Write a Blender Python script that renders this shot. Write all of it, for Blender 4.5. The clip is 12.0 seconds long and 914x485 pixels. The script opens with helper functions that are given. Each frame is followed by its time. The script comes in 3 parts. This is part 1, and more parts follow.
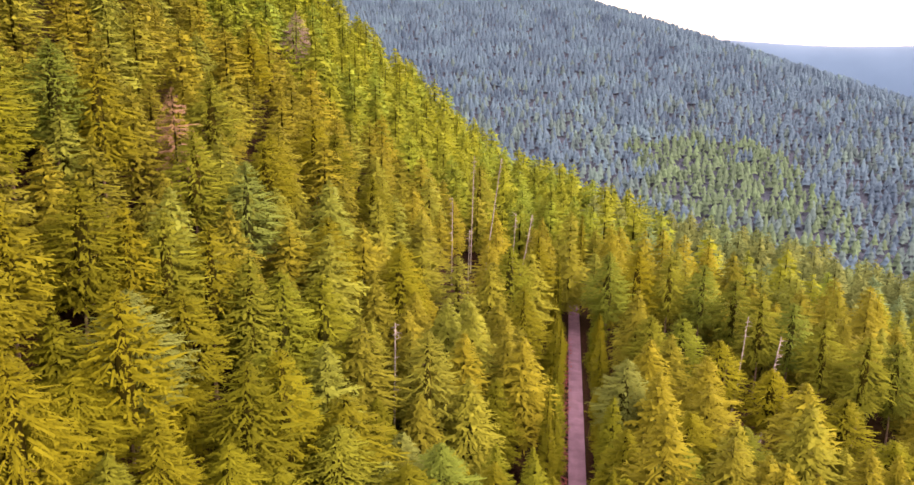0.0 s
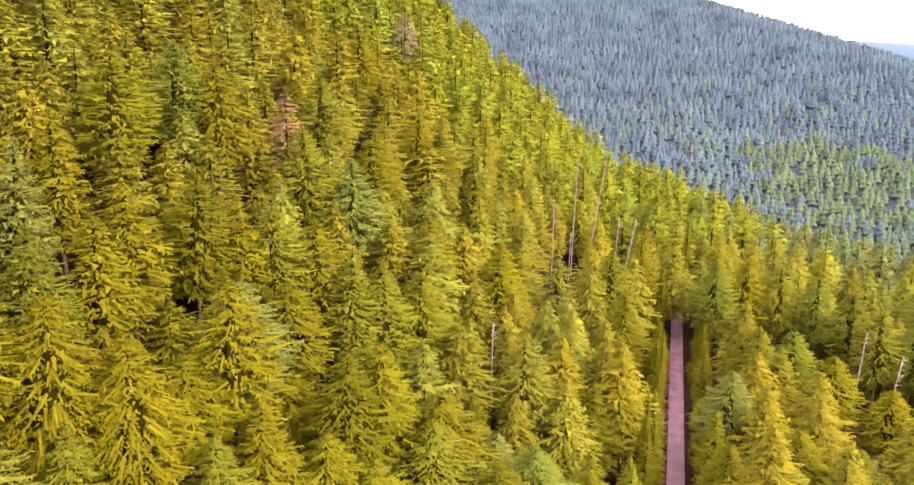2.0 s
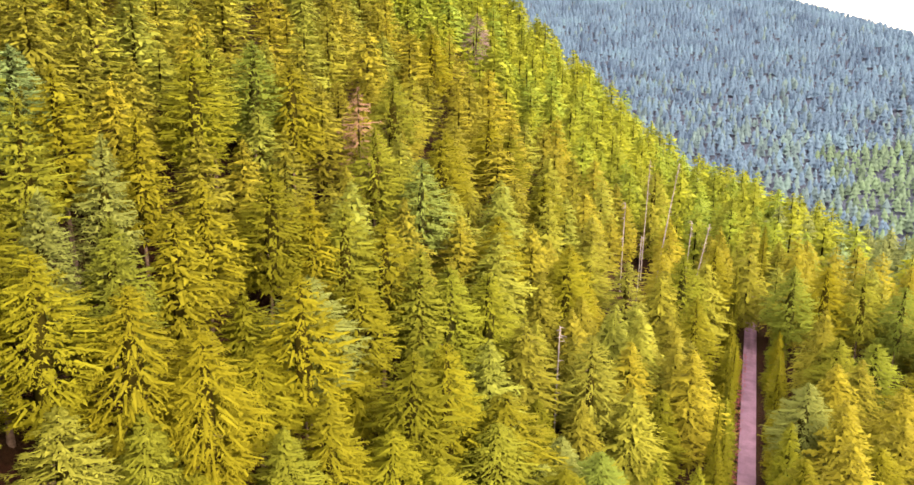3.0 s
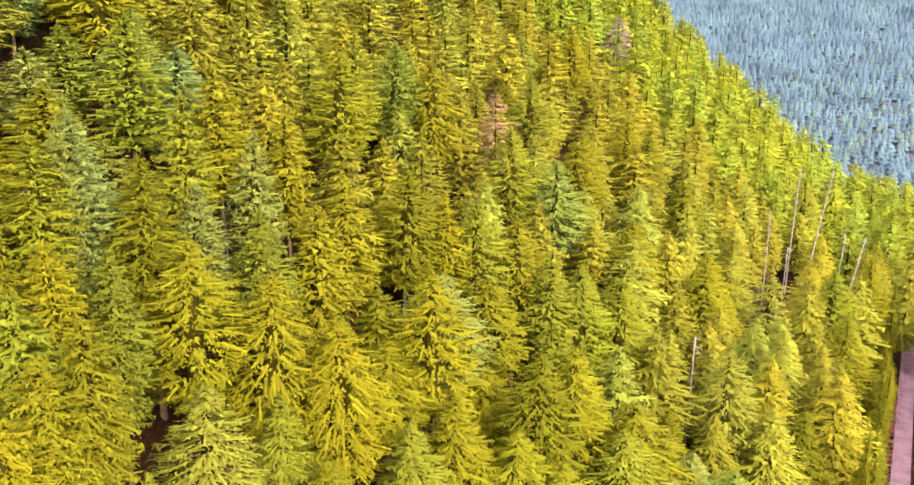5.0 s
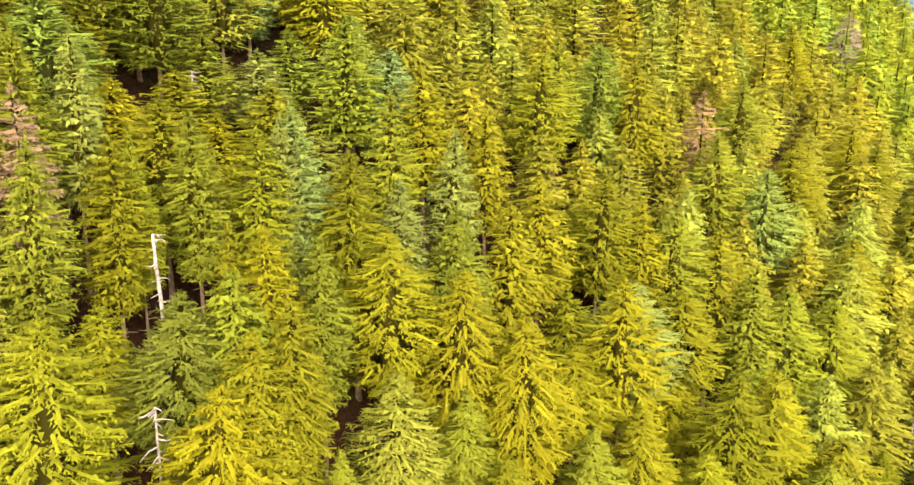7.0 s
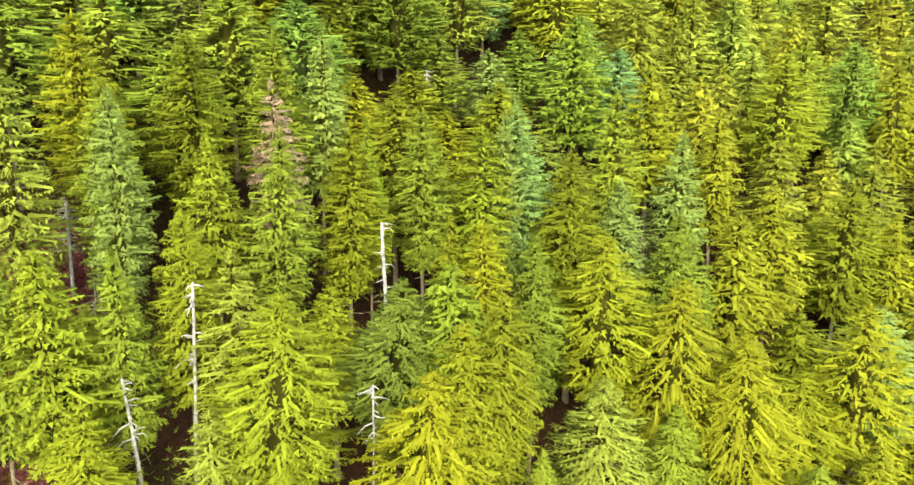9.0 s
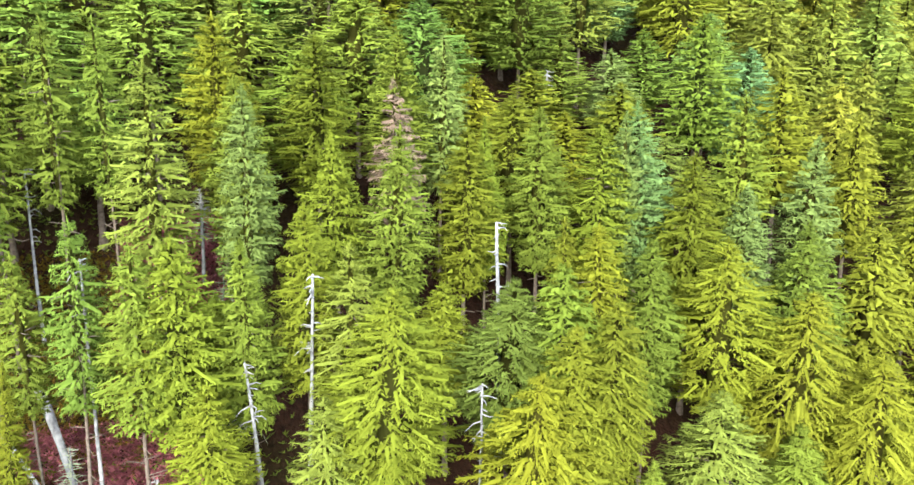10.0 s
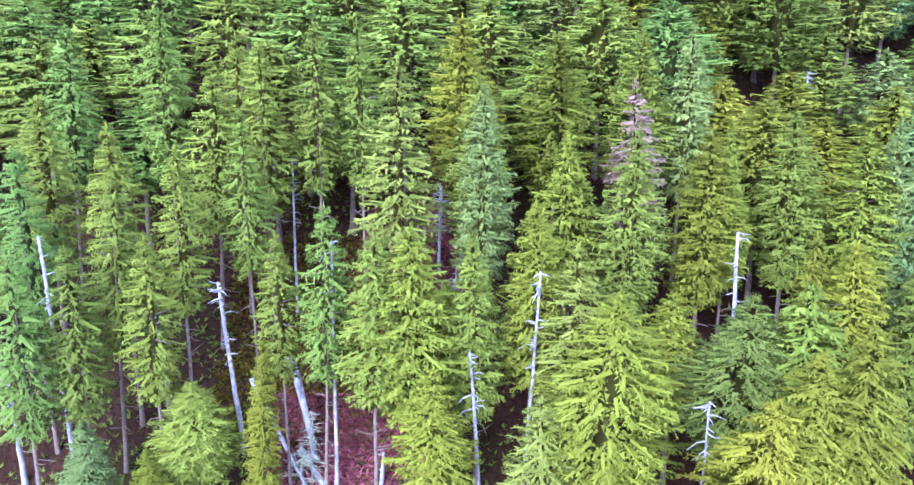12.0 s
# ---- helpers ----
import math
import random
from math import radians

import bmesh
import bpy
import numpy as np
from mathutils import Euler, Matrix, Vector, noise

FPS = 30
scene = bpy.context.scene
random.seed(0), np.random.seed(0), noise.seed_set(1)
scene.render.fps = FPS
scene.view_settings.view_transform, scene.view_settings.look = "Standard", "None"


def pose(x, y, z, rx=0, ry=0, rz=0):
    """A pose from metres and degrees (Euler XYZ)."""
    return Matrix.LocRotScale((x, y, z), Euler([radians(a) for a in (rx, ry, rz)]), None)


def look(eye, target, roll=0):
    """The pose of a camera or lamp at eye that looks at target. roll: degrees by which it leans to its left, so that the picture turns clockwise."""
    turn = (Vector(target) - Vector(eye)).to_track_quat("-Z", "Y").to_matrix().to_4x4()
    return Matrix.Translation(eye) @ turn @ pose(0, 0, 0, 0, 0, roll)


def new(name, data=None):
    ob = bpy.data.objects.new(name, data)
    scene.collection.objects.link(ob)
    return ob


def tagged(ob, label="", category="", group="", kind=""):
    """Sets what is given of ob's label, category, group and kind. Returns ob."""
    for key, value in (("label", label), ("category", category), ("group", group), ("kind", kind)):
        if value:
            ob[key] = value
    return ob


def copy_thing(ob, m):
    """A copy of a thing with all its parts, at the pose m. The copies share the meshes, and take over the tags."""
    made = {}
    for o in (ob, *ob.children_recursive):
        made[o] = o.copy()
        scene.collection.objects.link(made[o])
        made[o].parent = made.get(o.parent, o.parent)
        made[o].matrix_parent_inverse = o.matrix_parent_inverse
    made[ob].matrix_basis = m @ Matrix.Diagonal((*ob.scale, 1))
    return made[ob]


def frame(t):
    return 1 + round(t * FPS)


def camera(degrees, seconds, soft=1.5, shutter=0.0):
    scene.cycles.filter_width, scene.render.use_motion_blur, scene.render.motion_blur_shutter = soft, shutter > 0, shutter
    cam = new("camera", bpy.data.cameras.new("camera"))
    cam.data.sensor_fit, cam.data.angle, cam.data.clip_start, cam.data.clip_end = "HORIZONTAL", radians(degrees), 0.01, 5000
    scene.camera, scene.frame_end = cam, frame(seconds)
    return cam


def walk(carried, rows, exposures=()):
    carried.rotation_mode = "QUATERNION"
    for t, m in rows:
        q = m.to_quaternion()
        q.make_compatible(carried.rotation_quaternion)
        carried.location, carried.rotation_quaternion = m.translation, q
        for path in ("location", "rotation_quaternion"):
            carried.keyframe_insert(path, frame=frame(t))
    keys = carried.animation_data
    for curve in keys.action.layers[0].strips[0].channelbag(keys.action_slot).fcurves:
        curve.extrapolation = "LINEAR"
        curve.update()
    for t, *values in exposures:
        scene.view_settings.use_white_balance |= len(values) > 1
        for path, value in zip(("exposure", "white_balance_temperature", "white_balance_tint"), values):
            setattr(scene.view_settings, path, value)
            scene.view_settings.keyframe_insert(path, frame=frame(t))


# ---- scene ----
# ---- the camera: a hovering drone that pans slowly to its left ----
EYE_HEIGHT = 62.0
PITCH, ROLL = -13.275, 0.705
ROWS = [  # seconds, drift east, north, up, heading
    (0.0, -0.000, 0.000, -0.000, -0.40),
    (0.5, -0.001, 0.065, -0.060, 1.16),
    (1.0, -0.009, 0.129, -0.110, 2.97),
    (1.5, -0.027, 0.187, -0.146, 4.64),
    (2.0, -0.054, 0.233, -0.170, 7.17),
    (2.5, -0.089, 0.264, -0.195, 9.76),
    (3.0, -0.130, 0.295, -0.222, 12.29),
    (5.0, -0.350, 0.489, -0.375, 22.18),
    (5.5, -0.420, 0.563, -0.399, 25.47),
    (6.0, -0.497, 0.648, -0.419, 29.07),
    (6.5, -0.570, 0.736, -0.449, 33.15),
    (7.0, -0.639, 0.814, -0.502, 36.66),
    (9.0, -0.888, 1.044, -0.797, 52.95),
    (9.5, -0.943, 1.095, -0.870, 57.18),
    (10.0, -0.993, 1.143, -0.948, 61.61),
    (10.5, -1.042, 1.193, -1.030, 66.24),
    (11.0, -1.084, 1.235, -1.089, 70.50),
    (11.5, -1.118, 1.262, -1.136, 74.69),
    (12.0, -1.148, 1.289, -1.196, 78.99),
]
cam = camera(60.90, 12.0, soft=1.5)
walk(
    cam,
    [(t, Matrix.Translation((x, y, EYE_HEIGHT + z)) @ pose(0, 0, 0, 0, 0, a) @ pose(0, 0, 0, 90 + PITCH) @ pose(0, 0, 0, 0, 0, ROLL)) for t, x, y, z, a in ROWS],
    exposures=[
        (0.0, 2.50, 12500, 31),
        (3.0, 3.00, 12300, 20),
        (5.0, 3.24, 12100, 12),
        (7.0, 3.36, 13000, 6),
        (9.0, 3.42, 9700, -19),
        (10.5, 3.48, 5700, -2),
        (12.0, 3.51, 4850, 18),
    ],
)

# ---- world and sun: bright overcast ----
world = bpy.data.worlds.new("overcast_sky")
scene.world = world
world.use_nodes = True
wn, wl = world.node_tree.nodes, world.node_tree.links
sky = wn.new("ShaderNodeTexSky")
sky.sky_type, sky.sun_disc = "NISHITA", False
sky.sun_elevation, sky.sun_rotation = radians(34), radians(126)
sky.air_density, sky.dust_density = 1.0, 4.0
cloud = wn.new("ShaderNodeMix")
cloud.data_type = "RGBA"
cloud.inputs[0].default_value = 0.8
cloud.inputs[7].default_value = (7.2, 7.4, 7.8, 1)
wl.new(sky.outputs[0], cloud.inputs[6])
# the zenith of an overcast sky is brighter than its rim
way = wn.new("ShaderNodeTexCoord")
split = wn.new("ShaderNodeSeparateXYZ")
rise = wn.new("ShaderNodeMapRange")
rise.inputs[1].default_value, rise.inputs[2].default_value = 0.0, 1.0
rise.inputs[3].default_value, rise.inputs[4].default_value = 0.70, 1.22
dome = wn.new("ShaderNodeMix")
dome.data_type, dome.blend_type = "RGBA", "MULTIPLY"
dome.inputs[0].default_value = 1.0
wl.new(way.outputs["Generated"], split.inputs[0])
wl.new(split.outputs[2], rise.inputs[0])
wl.new(cloud.outputs[2], dome.inputs[6])
wl.new(rise.outputs[0], dome.inputs[7])
wl.new(dome.outputs[2], wn["Background"].inputs[0])
wn["Background"].inputs[1].default_value = 0.138
sun_data = bpy.data.lights.new("sun", "SUN")
sun_data.energy, sun_data.angle, sun_data.color = 0.95, radians(32), (1.0, 0.95, 0.86)
sun = new("sun", sun_data)
sun.matrix_world = look((85, -62, 70), (0, 0, 0))


# ---- materials ----
def nodes_of(name):
    m = bpy.data.materials.new(name)
    m.use_nodes = True
    nt = m.node_tree
    return m, nt, nt.nodes["Principled BSDF"]


def noise_node(nt, scale, detail=4, coord="Object"):
    tc = nt.nodes.new("ShaderNodeTexCoord")
    n = nt.nodes.new("ShaderNodeTexNoise")
    n.inputs["Scale"].default_value, n.inputs["Detail"].default_value = scale, detail
    nt.links.new(tc.outputs[coord], n.inputs["Vector"])
    return n


def ramp(nt, source, stops):
    r = nt.nodes.new("ShaderNodeValToRGB")
    while len(r.color_ramp.elements) < len(stops):
        r.color_ramp.elements.new(0.5)
    for e, (p, c) in zip(r.color_ramp.elements, stops):
        e.position, e.color = p, (*c, 1)
    nt.links.new(source, r.inputs[0])
    return r


def blend(nt, kind, fac, a, b):
    m = nt.nodes.new("ShaderNodeMix")
    m.data_type, m.blend_type = "RGBA", kind
    if isinstance(fac, float):
        m.inputs[0].default_value = fac
    else:
        nt.links.new(fac, m.inputs[0])
    nt.links.new(a, m.inputs[6])
    nt.links.new(b, m.inputs[7])
    return m.outputs[2]


TREE_SHADES = [(0.0, (0.62, 0.68, 0.70)), (0.3, (0.92, 0.93, 0.95)), (0.6, (1.08, 1.05, 0.95)), (0.82, (0.90, 1.03, 1.15)), (1.0, (0.80, 1.04, 1.45))]
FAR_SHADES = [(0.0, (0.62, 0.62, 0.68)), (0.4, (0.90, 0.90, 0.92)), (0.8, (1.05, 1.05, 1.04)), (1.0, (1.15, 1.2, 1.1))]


def foliage(name, old, young, per_tree=True, glow=0.22, gloss=0.03, shades=TREE_SHADES):
    """Needles: older inner and younger outer shoots, each spray and each tree of its own shade."""
    m, nt, b = nodes_of(name)
    geo = nt.nodes.new("ShaderNodeNewGeometry")
    info = nt.nodes.new("ShaderNodeObjectInfo")
    n = noise_node(nt, 0.9, 3)
    mix = nt.nodes.new("ShaderNodeMath")
    mix.operation = "ADD"
    half = nt.nodes.new("ShaderNodeMath")
    half.operation, half.inputs[1].default_value = "MULTIPLY_ADD", 0.24
    half.inputs[2].default_value = -0.12
    nt.links.new(geo.outputs["Random Per Island"], half.inputs[0])
    nt.links.new(n.outputs[0], mix.inputs[0])
    nt.links.new(half.outputs[0], mix.inputs[1])
    col = ramp(nt, mix.outputs[0], [(0.05, old), (1.0, young)]).outputs[0]
    tone = nt.nodes.new("ShaderNodeAttribute")
    tone.attribute_name = "tone"
    shade = ramp(nt, info.outputs["Random"] if per_tree else tone.outputs["Fac"],
                 shades)
    col = blend(nt, "MULTIPLY", 1.0, col, shade.outputs[0])
    nt.links.new(col, b.inputs["Base Color"])
    b.inputs["Roughness"].default_value = 0.65
    b.inputs["Specular IOR Level"].default_value = gloss
    tr = nt.nodes.new("ShaderNodeBsdfTranslucent")
    nt.links.new(col, tr.inputs["Color"])
    ms = nt.nodes.new("ShaderNodeMixShader")
    ms.inputs[0].default_value = glow
    nt.links.new(b.outputs[0], ms.inputs[1])
    nt.links.new(tr.outputs[0], ms.inputs[2])
    nt.links.new(ms.outputs[0], nt.nodes["Material Output"].inputs[0])
    return m


def bark(name, dark, light, scale=3.0):
    m, nt, b = nodes_of(name)
    n = noise_node(nt, scale, 6)
    col = ramp(nt, n.outputs[0], [(0.3, dark), (0.7, light)])
    nt.links.new(col.outputs[0], b.inputs["Base Color"])
    b.inputs["Roughness"].default_value = 0.9
    b.inputs["Specular IOR Level"].default_value = 0.15
    bump = nt.nodes.new("ShaderNodeBump")
    bump.inputs["Strength"].default_value, bump.inputs["Distance"].default_value = 0.6, 0.05
    nt.links.new(n.outputs[0], bump.inputs["Height"])
    nt.links.new(bump.outputs[0], b.inputs["Normal"])
    return m


NEEDLES = {
    "y": foliage("needles_yellow_green", (0.090, 0.097, 0.012), (0.134, 0.141, 0.017)),
    "d": foliage("needles_golden_green", (0.092, 0.096, 0.012), (0.136, 0.140, 0.017)),
    "g": foliage("needles_fresh_green", (0.081, 0.102, 0.017), (0.119, 0.145, 0.026)),
    "b": foliage("needles_blue_green", (0.086, 0.116, 0.034), (0.136, 0.172, 0.058)),
    "p": foliage("needles_pale_green", (0.088, 0.104, 0.021), (0.144, 0.166, 0.036)),
    "r": foliage("needles_rusty_dry", (0.110, 0.075, 0.065), (0.220, 0.150, 0.130)),
}
# far slope: blue distance haze is put into the needle colour
HAZED_FAR_NEEDLES = foliage("needles_far_slope_hazed", (0.047, 0.097, 0.168), (0.066, 0.132, 0.226), per_tree=False, glow=0.3, gloss=0.0, shades=FAR_SHADES)
MID_NEEDLES = foliage("needles_hillside", (0.114, 0.117, 0.020), (0.180, 0.181, 0.031), per_tree=False)
# lower far slope: a thinner share of the same haze in the colour
HAZED_VALLEY_NEEDLES = foliage("needles_lower_far_slope_hazed", (0.054, 0.104, 0.134), (0.078, 0.140, 0.180), per_tree=False, glow=0.3, gloss=0.0, shades=FAR_SHADES)
# shoulder: light haze is mixed into this green
HAZED_SHOULDER_NEEDLES = foliage("needles_lower_shoulder_hazed", (0.088, 0.122, 0.054), (0.134, 0.174, 0.080), per_tree=False, gloss=0.0)
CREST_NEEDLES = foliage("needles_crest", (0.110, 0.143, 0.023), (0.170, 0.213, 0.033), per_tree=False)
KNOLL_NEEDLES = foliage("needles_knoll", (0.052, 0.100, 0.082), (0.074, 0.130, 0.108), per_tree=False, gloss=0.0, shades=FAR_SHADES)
# older inner twigs, darkened further to paint the shade inside the crowns
SHADED_INNER_GROWTH = foliage("inner_growth_with_shade", (0.022, 0.020, 0.006), (0.044, 0.042, 0.011), glow=0.05, gloss=0.0)
BARK = bark("bark_grey_brown", (0.050, 0.034, 0.032), (0.130, 0.100, 0.096))
DEADWOOD = bark("weathered_deadwood", (0.078, 0.074, 0.092), (0.225, 0.215, 0.25), 2.0)


def ground_material():
    m, nt, b = nodes_of("forest_floor")
    n = noise_node(nt, 0.12, 8)
    f = noise_node(nt, 2.2, 6)
    a = ramp(nt, n.outputs[0], [(0.35, (0.011, 0.0045, 0.0032)), (0.5, (0.018, 0.008, 0.006)), (0.66, (0.012, 0.009, 0.0035))])
    g = ramp(nt, f.outputs[0], [(0.3, (0.55, 0.55, 0.55)), (0.7, (1.3, 1.25, 1.2))])
    # across the valley the floor turns bluish: distance haze put into its colour
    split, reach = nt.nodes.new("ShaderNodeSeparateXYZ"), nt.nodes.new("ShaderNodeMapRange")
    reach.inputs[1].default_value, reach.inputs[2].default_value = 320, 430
    hazed_floor = ramp(nt, n.outputs[0], [(0.35, (0.026, 0.040, 0.078)), (0.65, (0.038, 0.056, 0.104))])
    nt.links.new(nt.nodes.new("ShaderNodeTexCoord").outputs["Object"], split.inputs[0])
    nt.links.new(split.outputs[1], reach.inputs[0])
    floor_colour = blend(nt, "MIX", reach.outputs[0], a.outputs[0], hazed_floor.outputs[0])
    nt.links.new(blend(nt, "MULTIPLY", 1.0, floor_colour, g.outputs[0]), b.inputs["Base Color"])
    b.inputs["Roughness"].default_value = 0.95
    b.inputs["Specular IOR Level"].default_value = 0.08
    bump = nt.nodes.new("ShaderNodeBump")
    bump.inputs["Distance"].default_value = 0.3
    nt.links.new(f.outputs[0], bump.inputs["Height"])
    nt.links.new(bump.outputs[0], b.inputs["Normal"])
    return m


def gravel_material():
    m, nt, b = nodes_of("road_gravel")
    n = noise_node(nt, 0.35, 6)
    f = noise_node(nt, 9.0, 5)
    a = ramp(nt, n.outputs[0], [(0.35, (0.085, 0.047, 0.10)), (0.65, (0.15, 0.090, 0.165))])
    g = ramp(nt, f.outputs[0], [(0.3, (0.75, 0.75, 0.75)), (0.7, (1.15, 1.15, 1.15))])
    nt.links.new(blend(nt, "MULTIPLY", 1.0, a.outputs[0], g.outputs[0]), b.inputs["Base Color"])
    b.inputs["Roughness"].default_value = 0.95
    return m


GROUND, GRAVEL = ground_material(), gravel_material()


# ---- the lie of the land ----
ROAD_TURN = radians(9.0)


def softplus(v, k):
    return np.where(v / k > 30, v, k * np.log1p(np.exp(np.minimum(v / k, 30))))


def across_along(x, y):
    """Metres uphill from the road's axis, and along it."""
    return -x * np.cos(ROAD_TURN) + y * np.sin(ROAD_TURN), x * np.sin(ROAD_TURN) + y * np.cos(ROAD_TURN)


def from_road(s, d):
    return -s * np.cos(ROAD_TURN) + d * np.sin(ROAD_TURN), s * np.sin(ROAD_TURN) + d * np.cos(ROAD_TURN)


def ground(x, y):
    """Height of the land; 0 is the road under the camera."""
    s, d = across_along(x, y)
    up = 0.08 * softplus(s - 4, 2.0) + 0.77 * softplus(s - 24, 5)
    down = -0.18 * softplus(-s - 4, 3.0)
    brink = 302 + 56 / (1 + np.exp(-np.clip((s + 4) / 6, -30, 30)))
    z = up + down - 0.62 * softplus(d - brink, 14) - 0.25 * softplus(-s - 110, 20)
    # far mountain
    f = EYE_HEIGHT - 151 + 0.2937 * (y - 600) + 0.0246 * (x - 360)
    q = ((x - 300) * 491 + (y - 1470) * 281) / np.hypot(491, 281)
    f = np.maximum(f - 0.75 * softplus(q, 40), -330)
    return f + softplus(np.maximum(z, -330) - f, 12)


def mesh_of(name, verts, faces, material, smooth=False, normals=None, inside=None, tone=None):
    me = bpy.data.meshes.new(name)
    verts, faces = np.asarray(verts, np.float32), np.asarray(faces, np.int32)
    k = faces.shape[1]
    me.vertices.add(len(verts))
    me.vertices.foreach_set("co", verts.ravel())
    me.loops.add(faces.size)
    me.loops.foreach_set("vertex_index", faces.ravel())
    me.polygons.add(len(faces))
    me.polygons.foreach_set("loop_start", np.arange(0, faces.size, k, dtype=np.int32))
    me.polygons.foreach_set("use_smooth", np.full(len(faces), smooth))
    me.update(calc_edges=True)
    if normals is not None:
        me.normals_split_custom_set_from_vertices(normals.tolist())
    me.materials.append(material)
    if tone is not None:
        me.attributes.new("tone", "FLOAT", "POINT").data.foreach_set("value", np.asarray(tone, np.float32))
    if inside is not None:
        me.materials.append(SHADED_INNER_GROWTH)
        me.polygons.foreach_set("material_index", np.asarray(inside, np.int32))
    return me


def sheet(us, vs, height, lift=0.0):
    """A grid over (across, along) laid on the land."""
    S, D = np.meshgrid(us, vs, indexing="ij")
    X, Y = from_road(S, D)
    verts = np.stack([X, Y, height(X, Y) + lift], -1).reshape(-1, 3)
    n, m = len(us), len(vs)
    i = (np.arange(n - 1)[:, None] * m + np.arange(m - 1)[None]).ravel()
    return verts, np.stack([i, i + 1, i + m + 1, i + m], 1)


def stretched(count, near, far):
    t = np.linspace(-1, 1, count)
    a = math.asinh(far / near)
    return np.sinh(t * a) * near


v, f = sheet(stretched(220, 40, 4800), stretched(220, 60, 4800), ground)
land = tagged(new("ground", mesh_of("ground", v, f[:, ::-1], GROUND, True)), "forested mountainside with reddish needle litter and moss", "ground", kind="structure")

# the forest road: gravel bed with two pale wheel tracks and a darker crown
us, vs = np.linspace(-1.35, 1.35, 15), np.arange(-70, 300, 1.5)
v, f = sheet(us, vs, ground, 0.12)
shift = np.tile(-2.6 + 0.014 * (vs - 105), len(us))
v[:, 0] -= shift * np.cos(ROAD_TURN)
v[:, 1] += shift * np.sin(ROAD_TURN)
v[:, 2] = ground(v[:, 0], v[:, 1]) + 0.12
rut = 0.05 * np.cos(us / 1.35 * np.pi * 2.0)
v[:, 2] += np.repeat(rut, len(vs)) + 0.008 * np.sin(v[:, 1] * 0.9 + v[:, 0])
tagged(new("road", mesh_of("road", v, f[:, ::-1], GRAVEL, True)), "narrow pinkish-grey gravel road between the conifers", "road", kind="structure")

# the farthest ridge; the blue of distance haze is put into its colour
HAZED_RIDGE, nt, b = nodes_of("distant_ridge")
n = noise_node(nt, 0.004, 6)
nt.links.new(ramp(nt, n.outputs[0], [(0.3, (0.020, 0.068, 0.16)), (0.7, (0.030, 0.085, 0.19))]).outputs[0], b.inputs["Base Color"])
b.inputs["Roughness"].default_value = 1.0
az, up = np.linspace(-0.6, 1.2, 90), np.linspace(0, 1, 14)
A, Q = np.meshgrid(az, up, indexing="ij")
crest = 62 + 105 + 14 * np.sin(A * 9) + 8 * np.sin(A * 23 + 1) - 60 * np.clip(A - 0.42, 0, 1)
rad = 3900 + 500 * Q
v = np.stack([rad * np.sin(A), rad * np.cos(A), -330 + (crest + 330) * np.sin(Q * np.pi / 2)], -1).reshape(-1, 3)
i = (np.arange(89)[:, None] * 14 + np.arange(13)[None]).ravel()
tagged(new("backdrop", mesh_of("backdrop", v, np.stack([i, i + 14, i + 15, i + 1], 1), HAZED_RIDGE, True)), "distant hazy blue ridge on the horizon", "ridge", kind="structure")


# ---- conifers ----
def sprays(base, way, along, length, width):
    """Slender twigs, one triangle each: a foot that lies along the bough and a tip."""
    n = len(base)
    L, W = length[:, None], width[:, None]
    v = np.stack([base - along * W * 0.5, base + along * W * 0.5, base + way * L], 1).reshape(-1, 3)
    return v, np.arange(3 * n).reshape(-1, 3)


def unit(a):
    return a / np.maximum(np.linalg.norm(a, axis=-1, keepdims=True), 1e-9)


def outward(v, f, soft):
    """Turns each triangle so that its front is on the side of its normals."""
    side = np.cross(v[f[:, 1]] - v[f[:, 0]], v[f[:, 2]] - v[f[:, 0]])
    back = np.einsum("ij,ij->i", side, soft[f].sum(1)) < 0
    return np.where(back[:, None], f[:, ::-1], f)


